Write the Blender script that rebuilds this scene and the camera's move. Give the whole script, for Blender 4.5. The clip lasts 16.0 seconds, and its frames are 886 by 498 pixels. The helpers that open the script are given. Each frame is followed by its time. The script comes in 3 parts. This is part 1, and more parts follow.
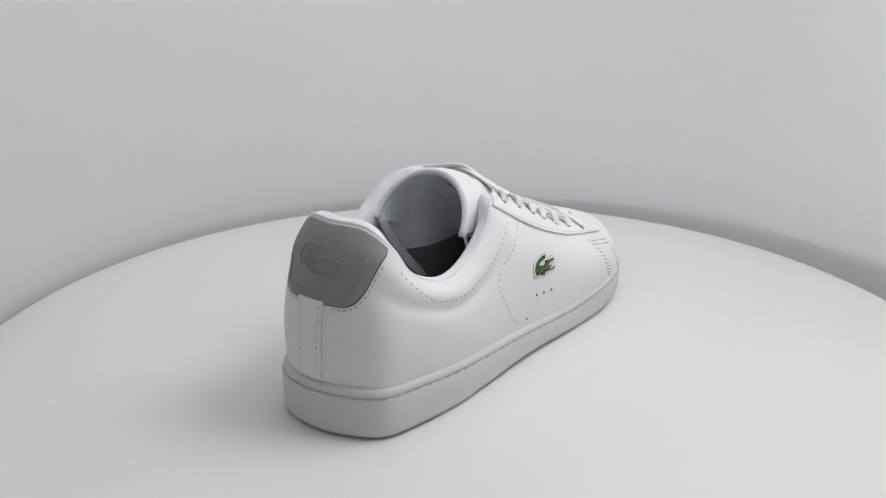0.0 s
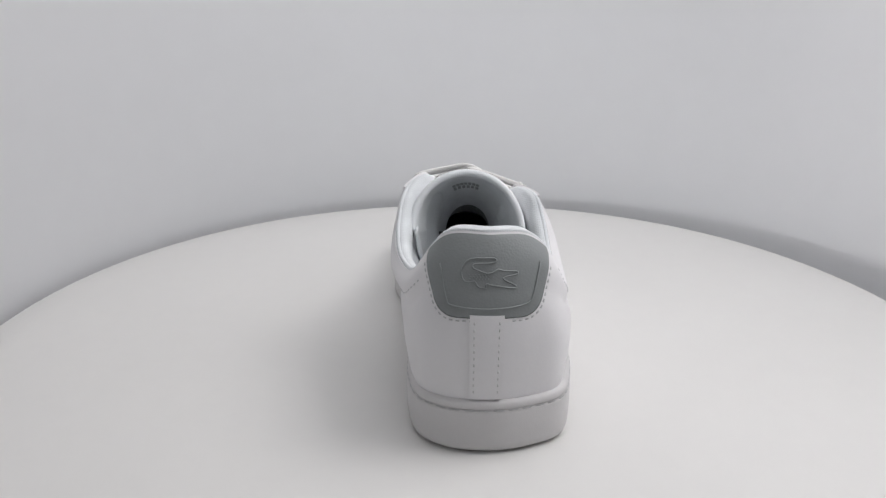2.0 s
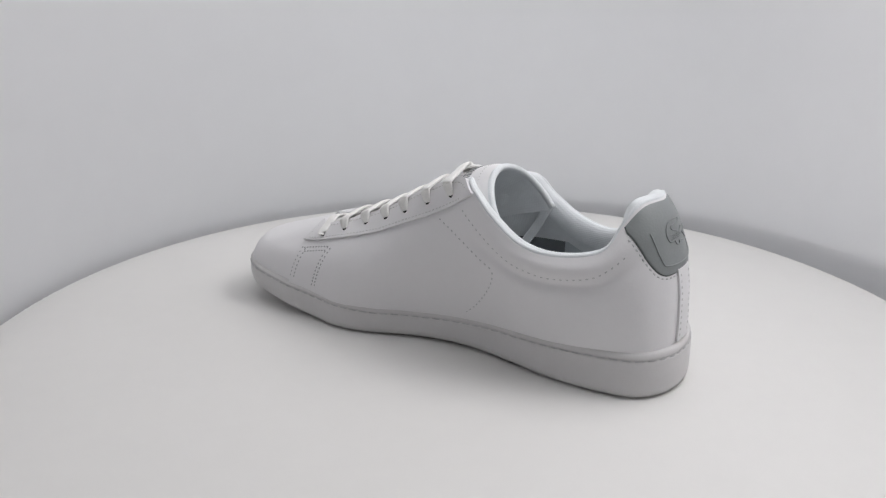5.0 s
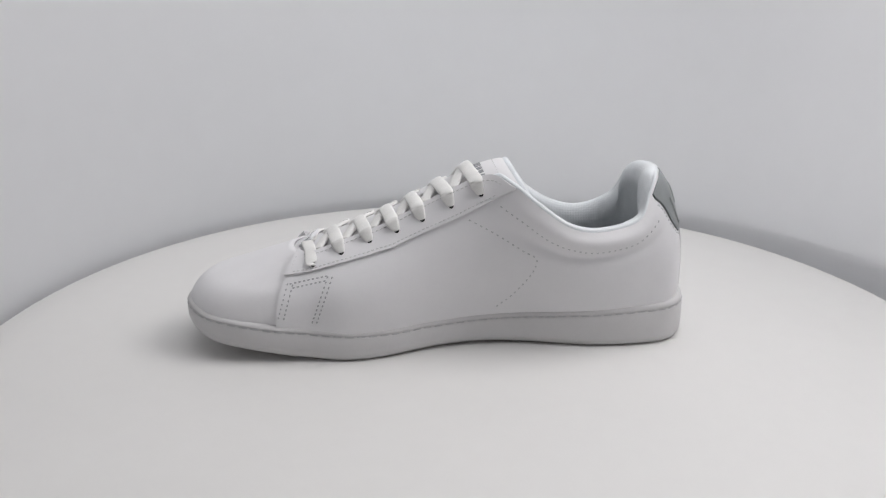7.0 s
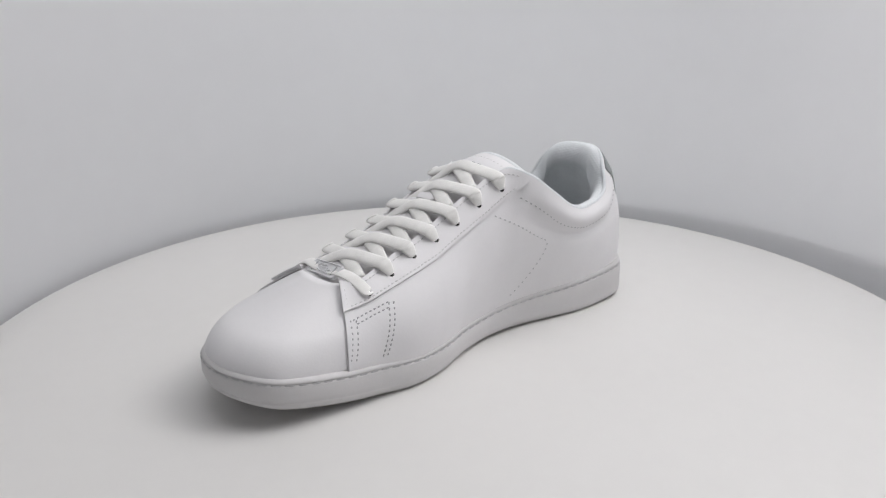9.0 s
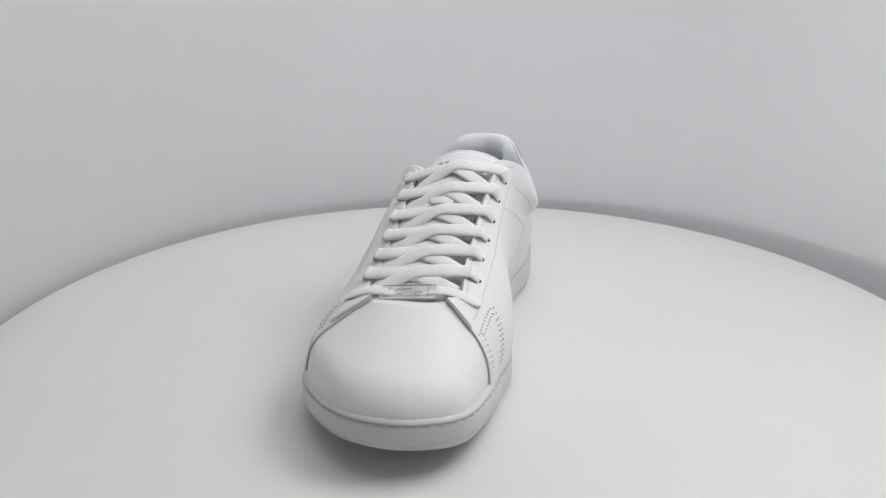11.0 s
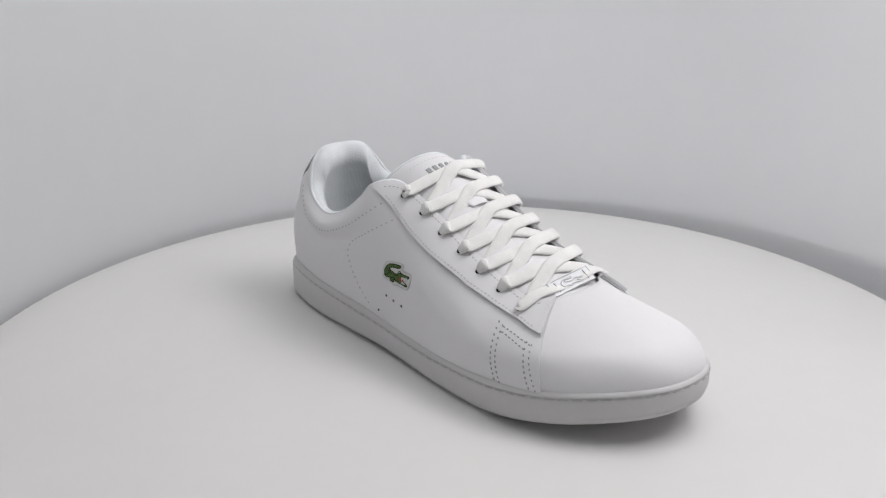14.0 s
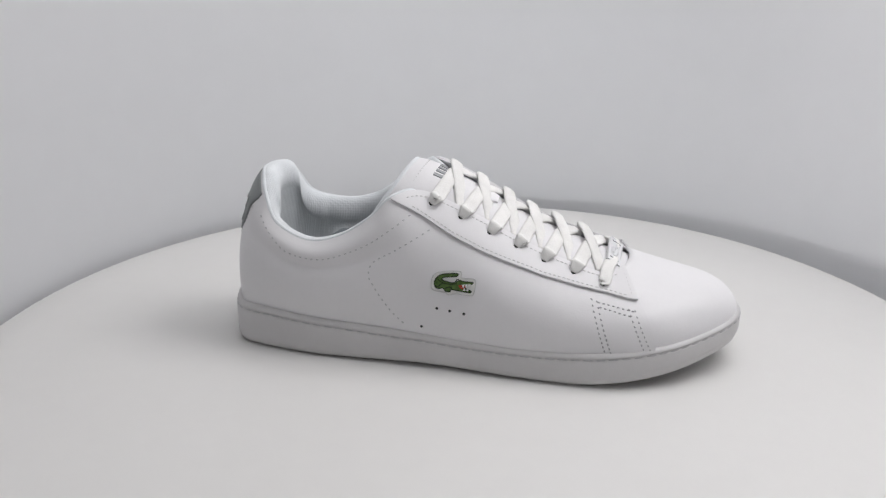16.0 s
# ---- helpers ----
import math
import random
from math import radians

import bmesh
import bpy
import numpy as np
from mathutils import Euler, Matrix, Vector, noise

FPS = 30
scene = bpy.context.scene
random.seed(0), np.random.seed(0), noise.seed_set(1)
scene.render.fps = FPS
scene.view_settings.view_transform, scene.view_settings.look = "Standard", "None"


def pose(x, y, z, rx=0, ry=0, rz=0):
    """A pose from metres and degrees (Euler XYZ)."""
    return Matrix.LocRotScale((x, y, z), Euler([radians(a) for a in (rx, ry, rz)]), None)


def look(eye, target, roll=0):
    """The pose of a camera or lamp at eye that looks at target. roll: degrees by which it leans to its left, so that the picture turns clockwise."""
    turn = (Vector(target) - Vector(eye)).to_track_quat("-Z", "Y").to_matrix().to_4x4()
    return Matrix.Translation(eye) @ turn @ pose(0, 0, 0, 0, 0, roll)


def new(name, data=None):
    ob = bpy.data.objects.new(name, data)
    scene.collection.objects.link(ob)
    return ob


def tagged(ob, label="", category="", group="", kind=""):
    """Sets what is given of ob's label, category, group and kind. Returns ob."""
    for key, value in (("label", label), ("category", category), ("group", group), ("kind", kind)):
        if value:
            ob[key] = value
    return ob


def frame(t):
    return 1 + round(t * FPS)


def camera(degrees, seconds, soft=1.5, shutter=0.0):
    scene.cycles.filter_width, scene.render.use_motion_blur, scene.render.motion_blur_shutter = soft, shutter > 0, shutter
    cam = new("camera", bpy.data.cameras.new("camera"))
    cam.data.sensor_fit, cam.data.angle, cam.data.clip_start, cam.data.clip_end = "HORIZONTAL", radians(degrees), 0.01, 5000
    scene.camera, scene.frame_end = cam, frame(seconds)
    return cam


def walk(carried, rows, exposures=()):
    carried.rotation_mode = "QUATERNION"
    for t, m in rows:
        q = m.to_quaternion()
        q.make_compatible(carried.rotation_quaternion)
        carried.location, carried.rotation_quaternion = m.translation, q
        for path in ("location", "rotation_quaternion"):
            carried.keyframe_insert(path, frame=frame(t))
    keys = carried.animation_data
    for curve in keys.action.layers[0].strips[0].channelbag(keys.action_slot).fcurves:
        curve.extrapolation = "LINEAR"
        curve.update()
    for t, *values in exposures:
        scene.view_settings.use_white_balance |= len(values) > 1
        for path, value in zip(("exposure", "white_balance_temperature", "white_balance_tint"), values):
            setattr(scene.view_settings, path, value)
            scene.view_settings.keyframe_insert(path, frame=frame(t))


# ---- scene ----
from mathutils.bvhtree import BVHTree
from mathutils.geometry import delaunay_2d_cdt

# ---------------------------------------------------------------- camera
cam = camera(58.58, 16.0, soft=1.35)
EYE = Vector((0.0, -0.4533, 0.2050))
TILT, PAN = radians(18.77), radians(-1.32)
AIM = EYE + Vector((math.sin(PAN) * math.cos(TILT), math.cos(PAN) * math.cos(TILT), -math.sin(TILT)))
VIEW = look(EYE, AIM, -0.12)
walk(cam, [(0.0, VIEW), (16.0, VIEW)], exposures=[(0.0, 0.0), (16.0, 0.0)])

# ---------------------------------------------------------------- light
world = bpy.data.worlds.new("studio_dark")
world.use_nodes = True
world.node_tree.nodes["Background"].inputs[0].default_value = (0.8, 0.85, 0.9, 1)
world.node_tree.nodes["Background"].inputs[1].default_value = 0.05
scene.world = world


def softbox(name, eye, target, sx, sy, watts, colour):
    lamp = bpy.data.lights.new(name, "AREA")
    lamp.shape, lamp.size, lamp.size_y, lamp.energy, lamp.color = "RECTANGLE", sx, sy, watts, colour
    ob = new(name, lamp)
    ob.matrix_world = look(eye, target)
    return ob


softbox("key_softbox", (0.50, 0.0, 0.62), (0.24, -0.06, 0.0), 0.46, 0.46, 4.25, (1.0, 0.982, 0.99))
softbox("top_softbox", (0.10, -0.02, 0.98), (0.08, 0.02, 0.0), 0.75, 0.60, 2.5, (0.99, 0.985, 1.0))
# panels outside the translucent backdrop
softbox("back_panel", (0.02, 0.64, 0.165), (0.02, 0.0, 0.165), 1.60, 0.56, 1.0, (0.91, 0.965, 1.0))
softbox("side_panel", (0.92, -0.05, 0.165), (0.0, -0.05, 0.165), 1.20, 0.56, 0.40, (0.97, 0.98, 1.0))
softbox("side_panel", (-0.87, -0.05, 0.165), (0.0, -0.05, 0.165), 1.20, 0.56, 0.30, (0.97, 0.98, 1.0))

# ---------------------------------------------------------------- materials
U = 0.00096      # one unit of the last, in metres


def material(name, colour, rough=0.5, metal=0.0, spread=0.03, scale=60.0, bump=0.0, bump_scale=400.0, sheen=0.0, coat=0.0, fleck=0.0):
    """A principled surface whose colour and gloss wander at two scales, with a fine relief."""
    m = bpy.data.materials.new(name)
    m.use_nodes = True
    nt = m.node_tree
    b = nt.nodes["Principled BSDF"]
    tc = nt.nodes.new("ShaderNodeTexCoord")

    def noise_at(s, detail):
        n = nt.nodes.new("ShaderNodeTexNoise")
        n.inputs["Scale"].default_value, n.inputs["Detail"].default_value = s, detail
        nt.links.new(tc.outputs["Object"], n.inputs["Vector"])
        return n

    big, small = noise_at(scale, 3.0), noise_at(scale * 14, 4.0)
    mix = nt.nodes.new("ShaderNodeMath")
    mix.operation = "MULTIPLY_ADD"
    mix.inputs[1].default_value = 0.4
    nt.links.new(small.outputs["Fac"], mix.inputs[0])
    nt.links.new(big.outputs["Fac"], mix.inputs[2])
    ramp = nt.nodes.new("ShaderNodeValToRGB")
    ramp.color_ramp.elements[0].position, ramp.color_ramp.elements[1].position = 0.45, 0.95
    ramp.color_ramp.elements[0].color = (*[max(0, c * (1 - spread * 2)) for c in colour], 1)
    ramp.color_ramp.elements[1].color = (*[min(1, c * (1 + spread)) for c in colour], 1)
    nt.links.new(mix.outputs[0], ramp.inputs[0])
    nt.links.new(ramp.outputs[0], b.inputs["Base Color"])
    gloss = nt.nodes.new("ShaderNodeMapRange")
    gloss.inputs["To Min"].default_value, gloss.inputs["To Max"].default_value = rough - 0.07, rough + 0.07
    nt.links.new(big.outputs["Fac"], gloss.inputs[0])
    nt.links.new(gloss.outputs[0], b.inputs["Roughness"])
    b.inputs["Metallic"].default_value = metal
    b.inputs["Sheen Weight"].default_value = sheen
    b.inputs["Coat Weight"].default_value = coat
    if bump:
        grain = nt.nodes.new("ShaderNodeTexVoronoi")
        grain.inputs["Scale"].default_value = bump_scale
        nt.links.new(tc.outputs["Object"], grain.inputs["Vector"])
        bp = nt.nodes.new("ShaderNodeBump")
        bp.inputs["Strength"].default_value, bp.inputs["Distance"].default_value = bump, 0.0004
        nt.links.new(grain.outputs["Distance"], bp.inputs["Height"])
        nt.links.new(bp.outputs[0], b.inputs["Normal"])
    return m


def weave(name, colour, rough, pitch, depth):
    """Cloth: crossed ribs as relief."""
    m = material(name, colour, rough, spread=0.05, scale=90, sheen=0.3)
    nt = m.node_tree
    b = nt.nodes["Principled BSDF"]
    tc = nt.nodes.new("ShaderNodeTexCoord")
    total = None
    for axis in ("X", "Y", "Z"):
        w = nt.nodes.new("ShaderNodeTexWave")
        w.wave_type, w.bands_direction = "BANDS", axis
        w.inputs["Scale"].default_value, w.inputs["Distortion"].default_value = pitch, 0.6
        nt.links.new(tc.outputs["Object"], w.inputs["Vector"])
        if total is None:
            total = w.outputs["Fac"]
        else:
            add = nt.nodes.new("ShaderNodeMath")
            nt.links.new(total, add.inputs[0])
            nt.links.new(w.outputs["Fac"], add.inputs[1])
            total = add.outputs[0]
    bp = nt.nodes.new("ShaderNodeBump")
    bp.inputs["Strength"].default_value, bp.inputs["Distance"].default_value = depth, 0.0005
    nt.links.new(total, bp.inputs["Height"])
    nt.links.new(bp.outputs[0], b.inputs["Normal"])
    return m


LEATHER = material("white_leather", (0.80, 0.79, 0.803), 0.54, spread=0.012, scale=25, bump=0.05, bump_scale=900)
RUBBER = material("white_rubber", (0.62, 0.608, 0.61), 0.5, spread=0.02, scale=30, bump=0.08, bump_scale=1500)
GREY_LEATHER = material("grey_leather", (0.25, 0.266, 0.268), 0.46, spread=0.04, scale=40, bump=0.12, bump_scale=900)
GREY_EDGE = material("grey_leather_edge", (0.10, 0.11, 0.11), 0.6, spread=0.05)
LINING = weave("pale_mesh_lining", (0.77, 0.797, 0.818), 0.85, 300.0, 0.15)
# dark cloth tone that also carries the shade deep inside the shoe
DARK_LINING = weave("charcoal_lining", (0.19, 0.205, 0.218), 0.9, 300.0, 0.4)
MID_LINING = weave("blue_grey_lining", (0.56, 0.605, 0.64), 0.9, 300.0, 0.15)
LACE = weave("white_cotton_lace", (0.87, 0.86, 0.84), 0.85, 420.0, 0.1)
THREAD = material("grey_thread", (0.54, 0.54, 0.55), 0.8, spread=0.1, scale=300)
PALE_THREAD = material("pale_thread", (0.66, 0.655, 0.655), 0.8, spread=0.1, scale=300)
# stitches coloured dark in place of the shade in needle holes
HOLE_TONE_THREAD = material("hole_tone_thread", (0.36, 0.36, 0.37), 0.8, spread=0.1, scale=300)
HOLE = material("dark_hole", (0.04, 0.04, 0.04), 0.9, spread=0.1)
METAL = material("silvered_plate", (0.79, 0.79, 0.805), 0.45, metal=0.06, spread=0.03, scale=80)
GREEN = material("green_embroidery", (0.10, 0.185, 0.042), 0.7, spread=0.25, scale=500, bump=0.5, bump_scale=2500)
DARK_GREEN = material("dark_green_thread", (0.02, 0.035, 0.012), 0.8, spread=0.2, scale=400)
RED = material("red_thread", (0.45, 0.06, 0.03), 0.7, spread=0.1, scale=400)
WHITE_THREAD = material("white_thread", (0.8, 0.8, 0.78), 0.7, spread=0.05, scale=400)
PRINT = material("grey_print", (0.36, 0.37, 0.38), 0.5, spread=0.1, scale=300)
TABLE = material("white_table_laminate", (0.742, 0.732, 0.718), 0.55, spread=0.012, scale=6, bump=0.03, bump_scale=700)
PAPER = material("white_backdrop_paper", (0.76, 0.76, 0.772), 0.9, spread=0.012, scale=3)
def diffuser(name, colour, share):
    """Thin white cloth that scatters light back and lets a share of it through."""
    m = material(name, colour, 0.9, spread=0.012, scale=3)
    nt = m.node_tree
    b = nt.nodes["Principled BSDF"]
    thin = nt.nodes.new("ShaderNodeBsdfTranslucent")
    nt.links.new(b.inputs["Base Color"].links[0].from_socket, thin.inputs["Color"])
    both = nt.nodes.new("ShaderNodeMixShader")
    both.inputs[0].default_value = share
    nt.links.new(b.outputs[0], both.inputs[1])
    nt.links.new(thin.outputs[0], both.inputs[2])
    nt.links.new(both.outputs[0], nt.nodes["Material Output"].inputs[0])
    return m


CLOTH = diffuser("white_diffuser_cloth", (0.80, 0.80, 0.81), 0.42)
# grey chosen so the unseen front wall bounces less light onto the shoe
DIM = material("dimming_front_grey", (0.56, 0.56, 0.565), 0.9, spread=0.02, scale=4)
TENT = material("white_tent_cloth", (0.80, 0.80, 0.80), 0.9, spread=0.01, scale=4)


# ---------------------------------------------------------------- mesh helpers
def link_mesh(name, verts, faces, mat, smooth=True):
    me = bpy.data.meshes.new(name)
    me.from_pydata([tuple(v) for v in verts], [], [tuple(f) for f in faces])
    bm = bmesh.new()
    bm.from_mesh(me)
    bmesh.ops.remove_doubles(bm, verts=bm.verts, dist=1e-6)
    bmesh.ops.recalc_face_normals(bm, faces=bm.faces)
    for f in bm.faces:
        f.smooth = smooth
    bm.to_mesh(me)
    bm.free()
    me.materials.append(mat)
    return new(name, me)


def part(name, verts, faces, mat, parent, label="", smooth=True, sharp=None):
    """One mesh part under a thing or a part, its corners given in units of the last."""
    ob = link_mesh(name, [Vector(v) * U for v in verts], faces, mat, smooth)
    if sharp is not None and smooth:
        ob.data.set_sharp_from_angle(angle=radians(sharp))
    ob.parent = parent
    return tagged(ob, label)


def grid_faces(rows, cols, closed=False, base=0):
    out = []
    for i in range(rows - 1):
        for j in range(cols if closed else cols - 1):
            a, b = base + i * cols + j, base + i * cols + (j + 1) % cols
            out.append((a, b, b + cols, a + cols))
    return out


def tube(path, radius, sides=8, closed=False):
    """A round cord along a line of points."""
    n, verts = len(path), []
    for i, p in enumerate(path):
        p = Vector(p)
        a = Vector(path[(i - 1) % n] if closed or i else path[0])
        b = Vector(path[(i + 1) % n] if closed or i < n - 1 else path[-1])
        t = (b - a).normalized()
        side = t.cross(Vector((0, 0, 1)))
        side = side.normalized() if side.length > 0.05 else Vector((0, 1, 0))
        up = side.cross(t)
        for k in range(sides):
            w = 2 * math.pi * k / sides
            verts.append(p + side * math.cos(w) * radius + up * math.sin(w) * radius)
    faces = grid_faces(n, sides, True)
    if closed:
        faces += [((n - 1) * sides + k, (n - 1) * sides + (k + 1) % sides, (k + 1) % sides, k) for k in range(sides)]
    else:
        faces += [tuple(range(sides)), tuple(range((n - 1) * sides, n * sides))]
    return verts, faces


# ---------------------------------------------------------------- shape of the last
# Stations run from the heel along the outer side, round the toe and back along the inner side.
OUT_LATERAL = [(-144.9, -9), (-140.5, -29.2), (-130.2, -45.4), (-108, -52.4), (-82, -56.5), (-58, -57.5), (-35, -58), (-17, -58.5),
               (3, -59.5), (25, -61.5), (47, -63.2), (70, -64.2), (92, -64.0), (111.5, -60.6), (135, -50.2), (160.3, -28.4)]
OUT_MEDIAL = [(170.2, -8), (168.6, 15.6), (151.5, 36.4), (116, 42.4), (92, 42.8), (68, 44.5), (46, 40.5), (23, 31.5),
              (0, 26), (-20, 24.5), (-38, 25.5), (-60, 29), (-82, 32), (-108, 31.4), (-129.3, 26.4), (-141.5, 11.6)]
TOP_LATERAL = [(-122.3, -8, 102.6), (-117.8, -25, 100.7), (-112, -36.5, 90), (-104, -42, 76), (-83, -45.5, 67.5), (-62, -46, 72),
               (-43, -45, 84.5), (-32, -41.5, 95.5), (-16, -31, 96.5), (13, -30, 84.5), (42, -30, 69.8), (67, -30.5, 59.6),
               (90, -31.5, 53.6), (99, -25, 56), (102, -18, 57.6), (103.5, -11, 58.5)]
TOP_MEDIAL = [(104, -6, 59), (104, 0, 59), (102.5, 7, 58.8), (99, 13, 58.6), (90, 19, 58.6), (67, 16.5, 66),
              (42, 16, 76.2), (13, 17, 92.5), (-15, 20, 105), (-29, 31, 101), (-43, 36, 90), (-62, 36.5, 77),
              (-82, 32.5, 73), (-105, 26.5, 78), (-113, 17.5, 93), (-117.8, 9, 101.7)]
INSET = [5, 5, 5] + [5, 5, 5, 5] + [4.5] + [4] * 4 + [4.4, 3.6, 2.6, 2.4, 2.4, 2.4, 2.6, 3.6, 3.2, 2.4] + [3] * 7 + [3.5, 4.5, 5]
BULGE = [0.5, 0.8, 1.8, 3, 4, 4, 3, 2, 2, 2, 2, 2, 1.5, 1.2, 0.2, 0.2, 0.2, 0.2, 0.2, 0.5, 1.5, 2.5, 4, 5.5, 7, 7.5, 7, 6, 4, 2.5, 1.8, 1]
TOE = [0] * 11 + [0.0, 0.15, 0.55, 0.9, 1, 1, 1, 0.9, 0.55, 0.15] + [0] * 11
PAD = [0.5, 0.6, 1.4, 2.2, 2.8, 2.8, 2.2, 0.6] + [0] * 17 + [0.8, 3.0, 4.0, 3.8, 2.6, 1.4, 0.6]
N = 32


def spline(table, s):
    """A smooth closed run through a table of stations."""
    table = np.asarray(table, float)
    s = np.asarray(s, float)
    i = np.floor(s).astype(int)
    f = s - i
    p0, p1, p2, p3 = (table[(i + k) % N] for k in (-1, 0, 1, 2))
    if table.ndim > 1:
        f = f[..., None]
    return p1 + 0.5 * f * (p2 - p0 + f * (2 * p0 - 5 * p1 + 4 * p2 - p3 + f * (3 * (p1 - p2) + p3 - p0)))


def sole_top(x):
    return np.interp(x, [-148, -110, -80, -50, -20, 10, 40, 70, 90, 112, 130, 150, 165, 176], [25.6, 24.6, 23, 21.2, 19.4, 17.6, 16.8, 17.6, 18.8, 20.9, 23.3, 26.5, 29.0, 30.6])


def outline(s):
    return spline(OUT_LATERAL + OUT_MEDIAL, s)


def outward(s):
    d = outline(np.asarray(s) + 0.05) - outline(np.asarray(s) - 0.05)
    n = np.stack([d[..., 1], -d[..., 0]], -1)
    return -n / np.linalg.norm(n, axis=-1, keepdims=True) * SIGN


SIGN = 1.0
SIGN = 1.0 if outward(4.0)[1] < 0 else -1.0


def upper(s, v, off=0.0):
    """The outer face of the upper: s the station, v from the sole (0) to the top edge (1), off outwards."""
    s, v = np.broadcast_arrays(np.asarray(s, float), np.asarray(v, float))

    def raw(s, v):
        n = outward(s)
        b = outline(s) - n * spline(INSET, s)[..., None]
        bz = sole_top(b[..., 0]) - 2.5
        top = spline(TOP_LATERAL + TOP_MEDIAL, s)
        w = np.clip(spline(TOE, s), 0, 1)
        vv = np.clip(v, 0, 1)
        run = (1 - np.cos(vv * np.pi / 2)) ** 1.3
        rise = np.sqrt(np.maximum(0, 1 - (1 - np.minimum(run / 0.25, 1)) ** 2.3))
        h = (1 - w) * vv ** 2.7 + w * run
        z = (1 - w) * vv + w * (0.38 * rise + 0.62 * run)
        xy = b + (top[..., :2] - b) * h[..., None]
        swell = spline(BULGE, s) * np.sin(np.pi * vv) ** 0.9
        swell = swell + spline(PAD, s) * (np.exp(-((vv - 0.88) / 0.09) ** 2) - 0.45 * np.exp(-((vv - 0.70) / 0.06) ** 2))
        ripple = 0.22 * np.sin(b[..., 0] * 0.11 + vv * 5.0) * np.sin(b[..., 0] * 0.047 + b[..., 1] * 0.05 + vv * 9.0) * np.sin(np.pi * vv)
        xy = xy + n * (swell + ripple)[..., None]
        return np.concatenate([xy, (bz + (top[..., 2] - bz) * z)[..., None]], -1)

    p = raw(s, v)
    e = 0.02
    ds = raw(s + e, v) - raw(s - e, v)
    dv = raw(s, np.minimum(v + e, 1)) - raw(s, np.maximum(v - e, 0))
    n = np.cross(ds, dv)
    n = n / np.maximum(np.linalg.norm(n, axis=-1, keepdims=True), 1e-9)
    flip = np.where((n[..., :2] * outward(s)).sum(-1) + 0.6 * n[..., 2] < 0, -1.0, 1.0)
    return p + n * flip[..., None] * np.asarray(off, float)[..., None]
# shape ends


def sheet(s0, s1, low, high, off, ns, nv, thick=2.0, puff=0.0, end=0.0, lift=0.0, skew=0.0):
    """A piece of leather on the last between two stations and two heights, with its cut edges turned down."""
    ss = np.linspace(s0, s1, ns)
    lo = np.array([low(s) for s in ss])
    hi = np.array([high(s) for s in ss])
    v = lo[:, None] + (hi - lo)[:, None] * np.linspace(0, 1, nv)[None]
    dome = puff * (np.sin(np.pi * np.linspace(0, 1, ns))[:, None] * np.sin(np.pi * np.linspace(0, 1, nv))[None]) ** 0.5
    curl = lift * np.exp(-((ss - end) / 0.22) ** 2)[:, None]
    where = ss[:, None] + skew * np.exp(-((ss - end) / 0.8) ** 2)[:, None] * (1 - v)
    p = upper(where, v, off + dome + curl)
    q = upper(where, v, off - thick + curl + 0 * v)
    verts = list(p.reshape(-1, 3)) + list(q.reshape(-1, 3))
    faces = grid_faces(ns, nv) + grid_faces(ns, nv, base=ns * nv)
    m = ns * nv
    ring = [j for j in range(nv)] + [i * nv + nv - 1 for i in range(1, ns)] + [(ns - 1) * nv + j for j in range(nv - 2, -1, -1)] + [i * nv for i in range(ns - 2, 0, -1)]
    for a, b in zip(ring, ring[1:] + ring[:1]):
        faces.append((a, b, b + m, a + m))
    return verts, faces


def skin(off):
    """A tree for dropping marks and overlays on the upper, off outside it."""
    ss, vv = np.linspace(0, N, 321)[:-1], np.linspace(0, 1, 40)
    p = upper(ss[:, None] + 0 * vv, vv[None] + 0 * ss[:, None], np.full((320, 40), off))
    tri = []
    for i in range(320):
        for j in range(39):
            a, b = i * 40 + j, ((i + 1) % 320) * 40 + j
            tri += [(a, b, b + 1), (a, b + 1, a + 1)]
    return BVHTree.FromPolygons([Vector(q) for q in p.reshape(-1, 3)], tri)


def drop(tree, p, way):
    """Where the line through p along way first meets the upper, from outside."""
    way = Vector(way).normalized()
    hit, n, _, _ = tree.ray_cast(Vector(p) - way * 150, way)
    if hit is None:
        hit, n, _, _ = tree.find_nearest(Vector(p))
    if n.dot(way) > 0:
        n = -n
    return hit, n


